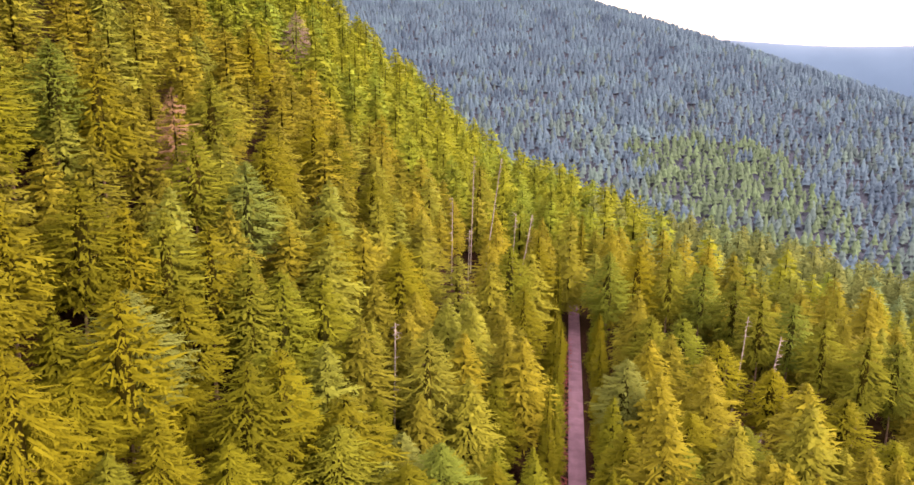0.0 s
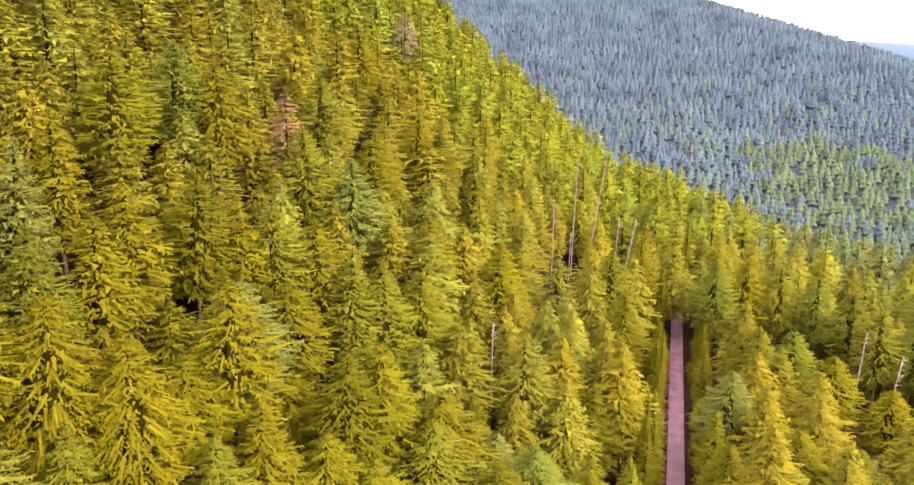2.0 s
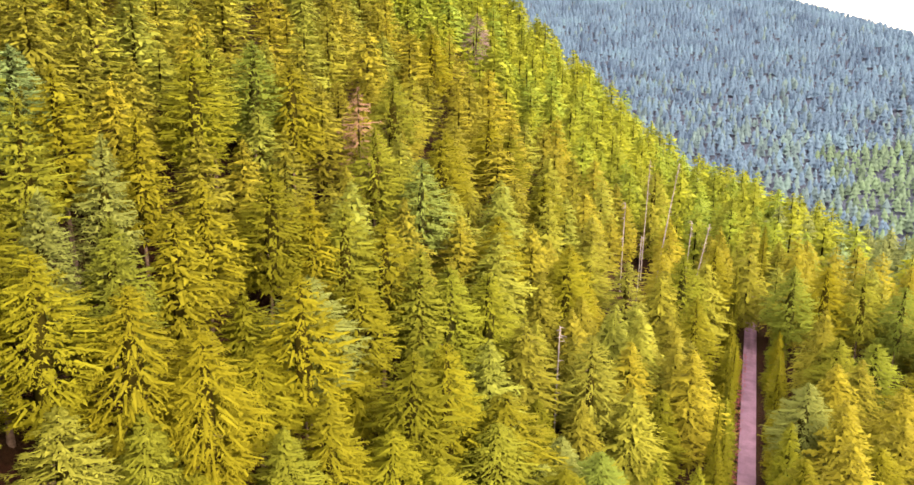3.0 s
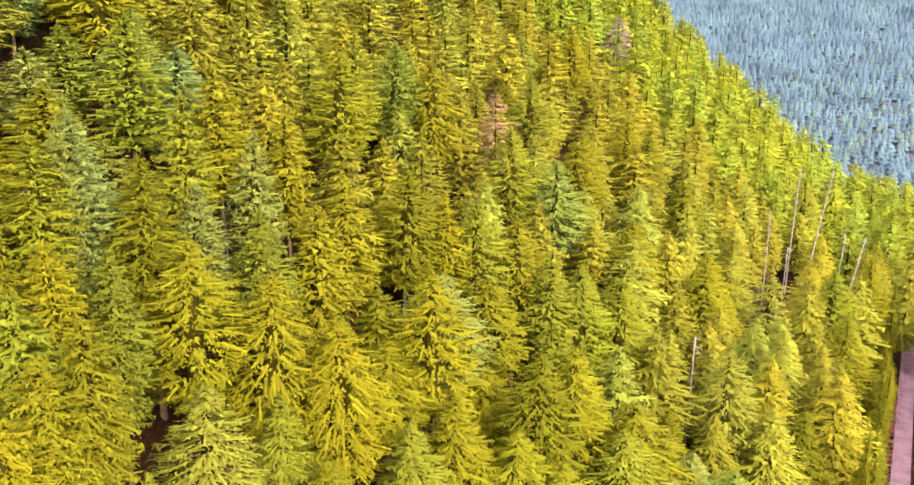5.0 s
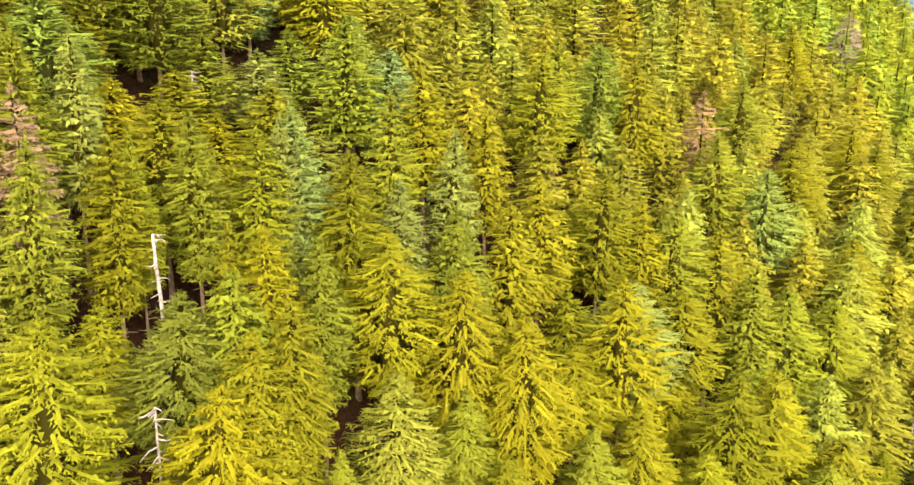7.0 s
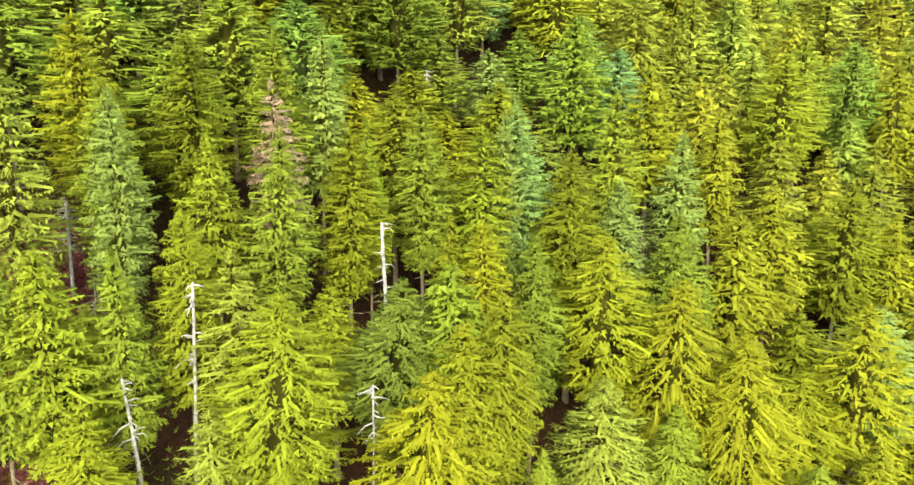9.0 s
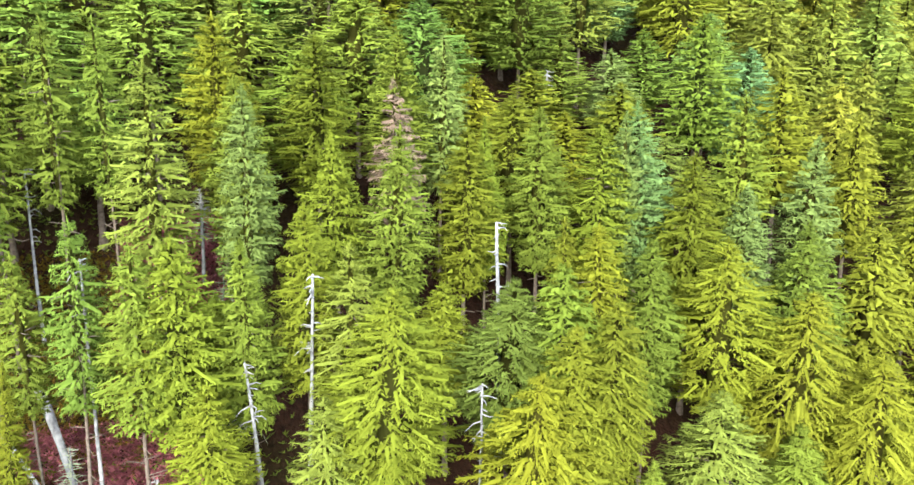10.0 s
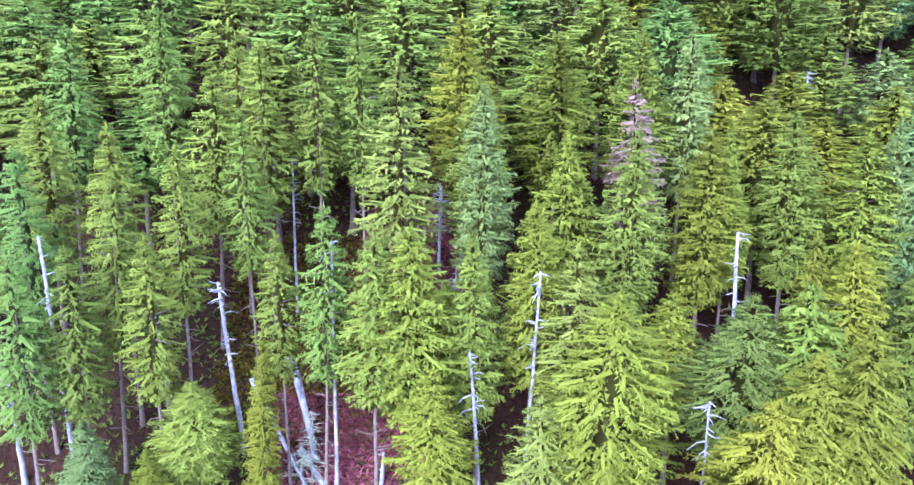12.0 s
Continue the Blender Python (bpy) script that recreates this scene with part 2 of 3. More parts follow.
def crown_geometry(rng, h, r, base=0.3, droop=0.25, tier=0.8, pad=0.5, shape=0.75, sparse=0.0, core=0.5, segs=3, fringe=12, twig=0.4, lev=9, sides=7, within=0.06, full=0.53, fill=600):
    """A crown of tiered boughs, each a flat drooping pad of needles with a twiggy fringe, round a dark inside; also gives soft normals.

    base: where the crown begins; tier: metres from one whorl to the next; pad: half a bough's width;
    twig: a fringe twig's length; full: how far down the crown its whole width is reached, along a curve of power shape.
    """
    z0 = h * base
    span = h - z0
    lobe = rng.uniform(0, 6.28, 6)
    up = np.array([0, 0, 1.0])

    def outline(u, a):
        w = np.minimum(1.0, u / full) ** shape * (1.0 - 0.35 * np.clip((u - 0.78) / 0.22, 0, 1))
        turn, rows = a + lobe[0], u * span
        clumps = np.sin(5 * turn + 2.1 * rows + lobe[3]) + np.sin(7 * turn - 1.7 * rows + lobe[4]) + np.sin(3 * turn + 3.3 * rows + lobe[5])
        return r * w * (1 + 0.08 * np.sin(a * 2 + lobe[1] + u * 7) + 0.06 * np.sin(a - lobe[2] + u * 9) + 0.085 * clumps)

    # the inside: dense older growth round the stem, crown shade put into its dark colour
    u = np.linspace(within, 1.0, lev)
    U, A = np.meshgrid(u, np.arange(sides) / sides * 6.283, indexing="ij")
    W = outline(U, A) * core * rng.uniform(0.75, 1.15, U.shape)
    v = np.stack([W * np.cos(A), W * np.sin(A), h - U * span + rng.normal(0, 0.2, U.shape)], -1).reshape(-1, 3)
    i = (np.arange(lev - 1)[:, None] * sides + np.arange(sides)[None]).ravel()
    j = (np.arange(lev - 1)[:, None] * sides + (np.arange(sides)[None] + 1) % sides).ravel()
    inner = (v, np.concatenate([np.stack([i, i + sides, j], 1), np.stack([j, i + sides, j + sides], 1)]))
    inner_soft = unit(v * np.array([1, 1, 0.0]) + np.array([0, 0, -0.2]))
    # whorls of boughs from the tip down
    us, angles = [], []
    q = 0.35
    while q < span:
        R = float(outline(q / span, 0.0))
        n = max(4, int(round(6.283 * R * 0.74 / (2 * min(pad, 0.12 + 0.16 * R)) * 1.1)))
        a = (np.arange(n) + rng.uniform(-0.35, 0.35, n)) / n * 6.283 + rng.uniform(0, 6.28)
        us.append(np.clip((q + rng.normal(0, 0.24 * tier, n)) / span, 0.012, 1))
        angles.append(a)
        q += tier * rng.uniform(0.8, 1.2) * min(1.0, 0.55 + 0.1 * q)
    u, a = np.concatenate(us), np.concatenate(angles)
    keep = rng.random(len(u)) >= sparse + 0.45 * (np.sin(a * 2 + u * span * 1.3 + lobe[1]) + np.sin(a * 3 - u * span * 1.9 + lobe[3]) > 1.15)
    u, a = u[keep], a[keep]
    n = len(u)
    L = np.maximum(0.22, outline(u, a) * rng.uniform(0.80, 1.10, n))
    rise = rng.uniform(-0.06, 0.30, n) + 1.4 * np.clip(0.16 - u, 0, 1)
    fall = (droop + 0.06) * rng.uniform(0.6, 1.4, n)
    out = np.stack([np.cos(a), np.sin(a), np.zeros(n)], 1)
    lat = np.stack([-np.sin(a), np.cos(a), np.zeros(n)], 1)
    stem = np.stack([np.zeros(n), np.zeros(n), h - u * span], 1)
    t0 = np.clip(1 - (1.2 + 2.0 * pad) / L, 0.1, 0.6)
    half = np.minimum(pad, 0.12 + 0.16 * L) * rng.uniform(0.75, 1.25, n)
    hang = rng.uniform(0.45, 1.1, n)
    tilt, bend = rng.normal(0, 0.2, n), rng.normal(0, 0.13, n)
    face = out * 0.80 + up * 0.56 + rng.normal(0, 0.10, (n, 3))

    def spine(t):
        p = stem + out * (L * t)[:, None] + lat * (L * bend * t * t)[:, None]
        p[:, 2] += L * (rise * t - fall * t * t) + 0.05 * L * np.clip(t - 0.75, 0, 1) * 4 * rise
        return p

    def width(e):
        return half * (0.45 + 0.62 * np.sin(np.pi * np.clip(0.12 + 0.72 * e, 0, 1))) * (1 - 0.25 * np.clip((e - 0.7) / 0.3, 0, 1))

    V, N = [], []
    for m in range(segs + 1):
        e = m / segs
        p = spine(t0 + (1 - t0) * e)
        w = width(np.full(n, e)) * (0.22 if m == segs else 0.5)
        for sg in (1.0, -1.0):
            ww = w * rng.uniform(0.7, 1.25, n)
            edge = p + lat * (sg * ww)[:, None] + up * (-hang * ww + sg * tilt * ww + rng.normal(0, 0.03, n))[:, None]
            V.append(edge)
            N.append(face + lat * sg * 0.35)
        V.append(p + up * rng.normal(0.02, 0.03, n)[:, None])
        N.append(face)
    k = 3 * (segs + 1)
    V, N = np.stack(V, 1), np.stack(N, 1)
    tri = []
    for m in range(segs):
        b = 3 * m
        tri += [(b, b + 3, b + 5), (b, b + 5, b + 2), (b + 1, b + 2, b + 5), (b + 1, b + 5, b + 4)]
    pads = (V.reshape(-1, 3), (np.arange(n)[:, None, None] * k + np.array(tri)[None]).reshape(-1, 3))
    pad_soft = unit(N.reshape(-1, 3))
    V, N = [], []
    for m in range(fringe):
        sg = 1.0 if m % 2 == 0 else -1.0
        e = ((m + rng.uniform(0, 1, n)) / fringe) ** 0.7
        t = t0 + (1 - t0) * e
        w = width(e) * rng.uniform(0.0, 0.95, n)
        p = spine(t) + lat * (sg * w)[:, None] + up * ((-hang + sg * tilt) * w + rng.normal(0.03, 0.08, n))[:, None]
        turn = sg * rng.uniform(0.0, 1.7 - 0.5 * e, n)
        way = out * np.cos(turn)[:, None] + lat * np.sin(turn)[:, None]
        way[:, 2] += 0.6 * rise - 1.5 * fall * t - 0.22 + rng.normal(0, 0.42, n)
        ln = twig * np.clip(0.5 + 0.3 * L, 0.5, 1.0) * rng.uniform(0.6, 1.3, n)
        foot = unit(out + lat * (-sg * 0.4))
        bw = ln * rng.uniform(0.17, 0.30, n)
        V.append(np.stack([p - foot * (sg * bw)[:, None], p + foot * (sg * bw)[:, None], p + unit(way) * ln[:, None]], 1))
        soft = face + lat * sg * 0.3 + rng.normal(0, 0.12, (n, 3))
        N.append(np.stack([soft, soft, soft + way * 0.25 - up * 0.05], 1))
    v = np.stack(V, 1).reshape(-1, 3)
    ends = (v, np.arange(len(v)).reshape(-1, 3))
    end_soft = unit(np.stack(N, 1).reshape(-1, 3))
    # loose twigs that fill the crown between the whorls
    fu, fa = np.sqrt(rng.uniform(0.002, 1, fill)), rng.uniform(0, 6.283, fill)
    fr = outline(fu, fa) * rng.uniform(0.35, 0.88, fill)
    fo = np.stack([np.cos(fa), np.sin(fa), np.zeros(fill)], 1)
    foot = fo * fr[:, None] + up * (h - fu * span)[:, None]
    way = unit(fo * rng.uniform(0.2, 1.0, fill)[:, None] + rng.normal(0, 0.45, (fill, 3)) - up * 0.25)
    ln = 1.5 * twig * rng.uniform(0.7, 1.3, fill)
    loose = sprays(foot, way, unit(np.cross(way, fo + [0.1, 0.2, 0.3])), ln, ln * rng.uniform(0.45, 0.75, fill))
    loose_soft = unit(np.repeat(fo * 0.85 + up * 0.45 + rng.normal(0, 0.15, (fill, 3)), 3, 0))
    # the leader
    m = 7
    b = rng.uniform(0, 6.28, m)
    way = unit(np.stack([np.cos(b), np.sin(b), rng.uniform(1.0, 5.0, m)], 1))
    foot = np.stack([np.zeros(m), np.zeros(m), h - rng.uniform(0.3, 0.9, m)], 1)
    tip = sprays(foot, way, unit(np.cross(way, [0.3, 0.2, 1.0])), rng.uniform(0.4, 0.8, m), np.full(m, 0.2))
    tip_soft = unit(np.repeat(way * np.array([1, 1, 0.3]), 3, 0))
    v, f = joined([inner, pads, ends, loose, tip])
    soft = np.concatenate([inner_soft, pad_soft, end_soft, loose_soft, tip_soft])
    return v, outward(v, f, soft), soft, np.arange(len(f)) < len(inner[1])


def skirted_conifer(rng, tiers=5, points=5, shape=0.8, base=0.2):
    """A plain far conifer of unit height and radius: ragged skirts of boughs one above another."""
    V, F, N, off = [], [], [], 0
    for k in range(tiers):
        u = (k + 1) / tiers
        top, low = 1 - (1 - base) * max(0.0, u - 1.75 / tiers), 1 - (1 - base) * u
        a = np.arange(2 * points) / (2 * points) * 6.283 + rng.uniform(0, 6.28)
        w = u ** shape * np.where(np.arange(2 * points) % 2 == 0, 1.0, 0.62) * rng.uniform(0.75, 1.2, 2 * points)
        z = low + np.where(np.arange(2 * points) % 2 == 0, -0.02, 0.04) + rng.normal(0, 0.015, 2 * points)
        V.append(np.concatenate([[[0, 0, top]], np.stack([w * np.cos(a), w * np.sin(a), z], 1)]))
        N.append(np.concatenate([[[0, 0, 1.0]], np.stack([np.cos(a), np.sin(a), np.full(2 * points, 0.75)], 1)]))
        i = np.arange(2 * points)
        F.append(np.stack([np.zeros(2 * points, int), i + 1, (i + 1) % (2 * points) + 1], 1) + off)
        off += 2 * points + 1
    v, f, soft = np.concatenate(V), np.concatenate(F), unit(np.concatenate(N))
    return v, outward(v, f, soft), soft, np.zeros(len(f), bool)


def joined(parts):
    V, F, off = [], [], 0
    for v, f in parts:
        V.append(v)
        F.append(f + off)
        off += len(v)
    return np.concatenate(V), np.concatenate(F)


def tube(points, radii, sides=7, cap=True):
    points = np.asarray(points, float)
    n = len(points)
    a = np.arange(sides) / sides * 2 * np.pi
    axis = unit(points[-1] - points[0])
    x = unit(np.cross(axis, [0.31, 0.95, 0.05] if abs(axis[1]) < 0.9 else [1, 0, 0]))
    y = np.cross(axis, x)
    ring = np.cos(a)[:, None] * x + np.sin(a)[:, None] * y
    v = (points[:, None] + ring[None] * np.asarray(radii)[:, None, None]).reshape(-1, 3)
    i = (np.arange(n - 1)[:, None] * sides + np.arange(sides)[None]).ravel()
    j = (np.arange(n - 1)[:, None] * sides + (np.arange(sides)[None] + 1) % sides).ravel()
    f = np.concatenate([np.stack([i, j, j + sides], 1), np.stack([i, j + sides, i + sides], 1)])
    if cap:
        v = np.concatenate([v, points[-1:] + axis * radii[-1] * 0.6])
        k = (n - 1) * sides + np.arange(sides)
        f = np.concatenate([f, np.stack([k, np.roll(k, -1), np.full(sides, len(v) - 1)], 1)])
    return v, f


def trunk_geometry(rng, h, radius, stubs=8, top=0.92, lowest=0.15, reach=1.6, taper=0.93):
    """A tapered, slightly crooked stem with broken dead twigs."""
    zs = np.linspace(-0.8, h * top, 9)
    bend = np.cumsum(rng.normal(0, 0.035, (9, 2)), 0)
    pts = np.stack([bend[:, 0], bend[:, 1], zs], 1)
    rad = radius * (1.03 - taper * np.clip(zs / h, 0, 1) ** 1.1)
    rad[0] *= 1.5
    stem, parts = tube(pts, np.maximum(rad, 0.03)), []
    for _ in range(stubs):
        z = h * rng.uniform(lowest, top * 0.97)
        a, L = rng.uniform(0, 6.28), reach * rng.uniform(0.3, 1.0)
        p = np.array([0, 0, z])
        q = p + L * np.array([math.cos(a), math.sin(a), rng.uniform(-0.3, 0.35)])
        e = q + L * 0.4 * np.array([math.cos(a + 0.5), math.sin(a + 0.5), rng.uniform(-0.5, 0.2)])
        parts.append(tube([p, q, e], [0.05, 0.035, 0.012], 4, False))
    return stem, parts


def part(name, mesh, parent, label=""):
    ob = new(name, mesh)
    ob.parent = parent
    return tagged(ob, label) if label else ob


# kind: crown base, droop, whorl spacing, half bough width, outline, sparseness, words
STYLE = {
    "y": (0.39, 0.04, 0.60, 0.46, 0.72, 0.03, "tall dense yellow-green spruce on the steep forest slope"),
    "d": (0.38, 0.16, 0.66, 0.46, 0.68, 0.05, "golden-green hemlock with long drooping boughs on the slope"),
    "g": (0.37, 0.01, 0.56, 0.42, 0.80, 0.02, "dense conical fresh-green fir among the forest slope"),
    "b": (0.34, 0.00, 0.54, 0.40, 0.82, 0.02, "bluish-green young fir with a dense conical crown"),
    "w": (0.34, 0.00, 0.54, 0.40, 0.78, 0.02, "pale silvery-green dense fir in front of a dead tree"),
    "p": (0.36, 0.06, 0.74, 0.44, 0.66, 0.16, "pale thinly needled old fir with its grey trunk showing"),
    "s": (0.40, 0.04, 0.58, 0.42, 1.20, 0.03, "slender bright yellow-green spruce with a long pointed spire"),
    "n": (0.12, 0.04, 0.58, 0.40, 0.82, 0.03, "narrow young yellow-green spruce growing below the taller trees"),
    "t": (0.44, 0.10, 0.74, 0.46, 0.62, 0.14, "tall fir with a long bare trunk and a high loose crown"),
    "r": (0.36, 0.12, 0.90, 0.34, 0.78, 0.30, "half-dead rusty-brown spruce with dry needles on the slope"),
}
WOOD_OF = {"w": "p", "n": "y", "s": "y", "t": "g"}
REF_H, REF_R, WIDE_R = 22.0, 3.4, 5.2
protos = {}


def conifer(kind, variant, detail, wide):
    """One standing tree of the kind at the origin: an empty with trunk and crown."""
    base, droop, tier, pad, shape, sparse, words = STYLE[kind]
    rng = np.random.default_rng(sum(map(ord, kind)) * 100 + variant * 7 + detail + 3 * wide)
    needle = NEEDLES[WOOD_OF.get(kind, kind)]
    if not detail:
        tier, pad = tier * 1.2, pad * 1.25
    root = new("conifer")
    stubs = {"p": 26, "r": 24, "t": 22}.get(kind, 16)
    stem, dry = trunk_geometry(rng, REF_H, 0.25, stubs if detail else 4, 0.82, reach=2.0 if kind in "prt" else 1.4)
    part("trunk", mesh_of("trunk", *stem, BARK, True), root)
    tagged(part("dead_growth", mesh_of("dead_growth", *joined(dry), BARK, True), root), kind="stuff")
    core = {"p": 0.12, "t": 0.14, "r": 0.04}.get(kind, 0.18)
    v, f, soft, inside = crown_geometry(rng, REF_H, WIDE_R if wide else REF_R, base, droop, tier, pad, shape, sparse, core,
                                        1, 30 if detail else 15, 0.31 if detail else 0.42,
                                        fill={"p": 350, "t": 500, "r": 60}.get(kind, 750 if detail else 600))
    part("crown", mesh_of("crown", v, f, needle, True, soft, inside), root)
    return tagged(root, words, "tree", "conifers on the hillside")


planted = []  # x, y of every standing tree
rng = np.random.default_rng(11)


def plant(kind, x, y, h, r, variant=None):
    """A tree standing at x, y, built from its kind's first one."""
    near = math.hypot(x, y) < 74
    variant = int(rng.integers(2)) if variant is None else variant
    wide = r > 4.3
    key = (kind, variant, 1 if near else 0, wide)
    ref = WIDE_R if wide else REF_R
    m = (Matrix.Translation((x, y, float(ground(x, y)))) @ pose(0, 0, 0, rng.normal(0, 1.0), rng.normal(0, 1.0), rng.uniform(0, 360))
         @ Matrix.Diagonal((r / ref, r / ref, h / REF_H, 1)))
    if key not in protos:
        protos[key] = conifer(*key)
        protos[key].matrix_basis = m
    else:
        first = protos[key]
        keep = first.matrix_basis.copy()
        first.matrix_basis = Matrix.Identity(4)
        copy_thing(first, m)
        first.matrix_basis = keep
    planted.append((x, y))


# trees placed one by one to fit the camera's view: kind, east, north, height, crown radius
STAND_A = [
    ("y", 64.1, 102.9, 17, 5.6), ("t", 80.0, 130.0, 24, 5.6), ("t", 73.1, 129.2, 24, 5.6), ("y", 62.7, 113.3, 18, 5.6),
    ("t", 69.5, 135.9, 24, 5.6), ("y", 56.9, 114.1, 18, 5.6), ("t", 66.3, 143.8, 24, 5.6), ("y", 53.3, 120.2, 18, 5.6),
    ("t", 60.5, 143.9, 24, 5.6), ("g", 41.0, 98.7, 17, 5.6), ("t", 58.3, 153.8, 24, 5.6), ("y", 46.2, 124.6, 20, 5.6),
    ("t", 54.0, 161.5, 24, 5.6), ("y", 31.0, 93.3, 15, 4.9), ("y", 33.2, 100.1, 17, 5.6), ("y", 42.4, 133.9, 20, 5.6),
    ("t", 47.7, 164.0, 24, 5.6), ("g", 36.1, 132.1, 20, 5.3), ("n", 23.7, 95.7, 15, 5.2), ("y", 40.5, 163.7, 24, 5.6),
    ("b", 27.4, 113.6, 18, 5.6), ("g", 33.2, 158.9, 24, 5.6), ("y", 34.0, 198.4, 24, 1.4), ("n", 19.1, 129.7, 17, 1.4),
]
STAND_B = [
    ("n", 24.4, 168.4, 20, 1.4), ("n", 14.0, 104.0, 17, 1.4), ("y", 29.5, 229.6, 24, 5.5), ("n", 10.9, 92.4, 13, 2.4),
    ("n", 19.5, 169.6, 24, 5.2), ("n", 13.8, 141.0, 20, 5.5), ("y", 11.8, 152.8, 24, 5.6), ("n", 5.9, 91.5, 13, 3.1),
    ("n", 6.5, 104.4, 17, 4.2), ("p", 7.6, 230.6, 24, 5.6), ("p", 1.1, 141.1, 23, 5.0), ("p", -3.1, 101.7, 23, 5.6),
    ("y", -8.8, 133.8, 23, 5.6), ("y", -9.5, 127.6, 23, 5.6), ("n", -9.6, 93.5, 15, 4.3), ("y", -16.6, 156.0, 23, 5.6),
    ("y", -24.8, 162.4, 23, 5.6), ("y", -19.7, 122.2, 23, 5.6), ("y", -17.1, 101.5, 24, 5.6), ("y", -28.7, 163.3, 23, 5.6),
    ("r", -47.0, 237.7, 23, 5.6), ("y", -17.5, 78.8, 24, 5.1), ("y", -21.7, 95.6, 23, 5.6), ("y", -31.7, 137.0, 23, 5.6),
]
STAND_C = [
    ("y", -31.7, 131.8, 23, 5.4), ("y", -46.3, 183.6, 23, 5.6), ("p", -31.7, 117.9, 23, 5.6), ("g", -25.0, 91.9, 24, 4.3),
    ("y", -21.1, 73.3, 23, 5.6), ("g", -43.1, 140.4, 23, 5.6), ("y", -30.1, 93.2, 23, 5.6), ("g", -38.5, 115.0, 23, 5.6),
    ("r", -42.8, 121.4, 24, 4.4), ("g", -33.8, 89.4, 23, 5.3), ("d", -36.4, 85.1, 23, 3.7), ("y", -30.5, 68.7, 25, 5.6),
    ("d", -49.4, 110.0, 24, 5.6), ("g", -27.7, 57.9, 18, 3.9), ("y", -40.5, 81.7, 23, 5.4), ("g", -54.4, 107.2, 23, 5.3),
    ("y", -36.8, 69.6, 17, 4.4), ("g", -56.4, 99.3, 23, 4.5), ("d", -42.4, 72.3, 23, 4.6), ("y", -53.9, 90.0, 24, 5.6),
    ("d", -33.7, 55.4, 23, 5.6), ("d", -41.4, 64.9, 23, 4.6), ("y", -30.9, 48.1, 17, 3.8), ("d", -50.4, 73.1, 23, 3.9),
]
STAND_D = [
    ("g", -35.6, 49.8, 17, 3.6), ("d", -38.9, 52.6, 23, 5.6), ("g", -43.2, 57.5, 23, 4.3), ("b", -49.6, 65.2, 23, 3.6),
    ("y", -56.4, 69.3, 23, 4.4), ("b", -48.0, 54.9, 22, 3.6), ("p", -38.6, 43.7, 18, 4.7), ("g", -54.0, 61.0, 24, 3.6),
    ("y", -43.7, 48.8, 23, 5.6), ("y", -49.6, 51.0, 24, 4.2), ("y", -63.4, 64.3, 23, 4.9), ("g", -37.3, 36.3, 17, 2.6),
    ("g", -45.3, 42.7, 23, 3.4), ("b", -54.7, 49.2, 24, 4.0), ("b", -54.2, 46.6, 24, 2.4), ("d", -41.8, 35.7, 24, 3.9),
    ("y", -47.2, 38.7, 23, 3.7), ("y", -54.4, 44.1, 23, 3.8), ("d", -45.0, 34.5, 23, 4.6), ("y", -41.6, 31.7, 23, 4.3),
    ("d", -49.0, 36.6, 22, 2.4), ("g", -57.0, 39.5, 23, 3.4), ("d", -40.6, 27.8, 22, 5.1), ("w", -47.8, 31.0, 20, 5.2),
]
STAND_E = [
    ("s", -57.0, 34.3, 23, 2.3), ("y", -56.3, 31.8, 23, 3.5), ("y", -51.8, 27.7, 16, 3.6), ("b", -65.7, 34.2, 23, 2.9),
    ("r", -61.3, 28.6, 23, 3.0), ("g", -65.9, 29.7, 23, 3.9), ("g", -56.7, 25.2, 24, 3.3), ("y", -47.0, 20.3, 23, 5.6),
    ("p", -49.8, 19.9, 23, 3.5), ("s", -58.8, 21.5, 23, 3.4), ("y", -66.5, 22.7, 23, 4.1), ("p", -45.9, 15.7, 18, 3.3),
    ("y", -53.3, 17.2, 23, 3.0), ("g", -52.8, 13.0, 22, 2.7), ("b", -61.8, 15.1, 24, 2.8), ("g", -63.7, 15.2, 23, 3.5),
    ("y", -68.3, 14.8, 24, 3.7), ("g", -56.1, 11.4, 15, 2.9), ("y", -49.2, 9.2, 17, 3.2), ("y", -52.8, 8.2, 23, 4.2),
    ("p", -62.4, 8.4, 26, 3.8), ("t", -53.0, 5.5, 23, 3.0), ("t", -67.9, 6.1, 25, 2.2), ("t", -55.3, 1.9, 23, 2.5),
]
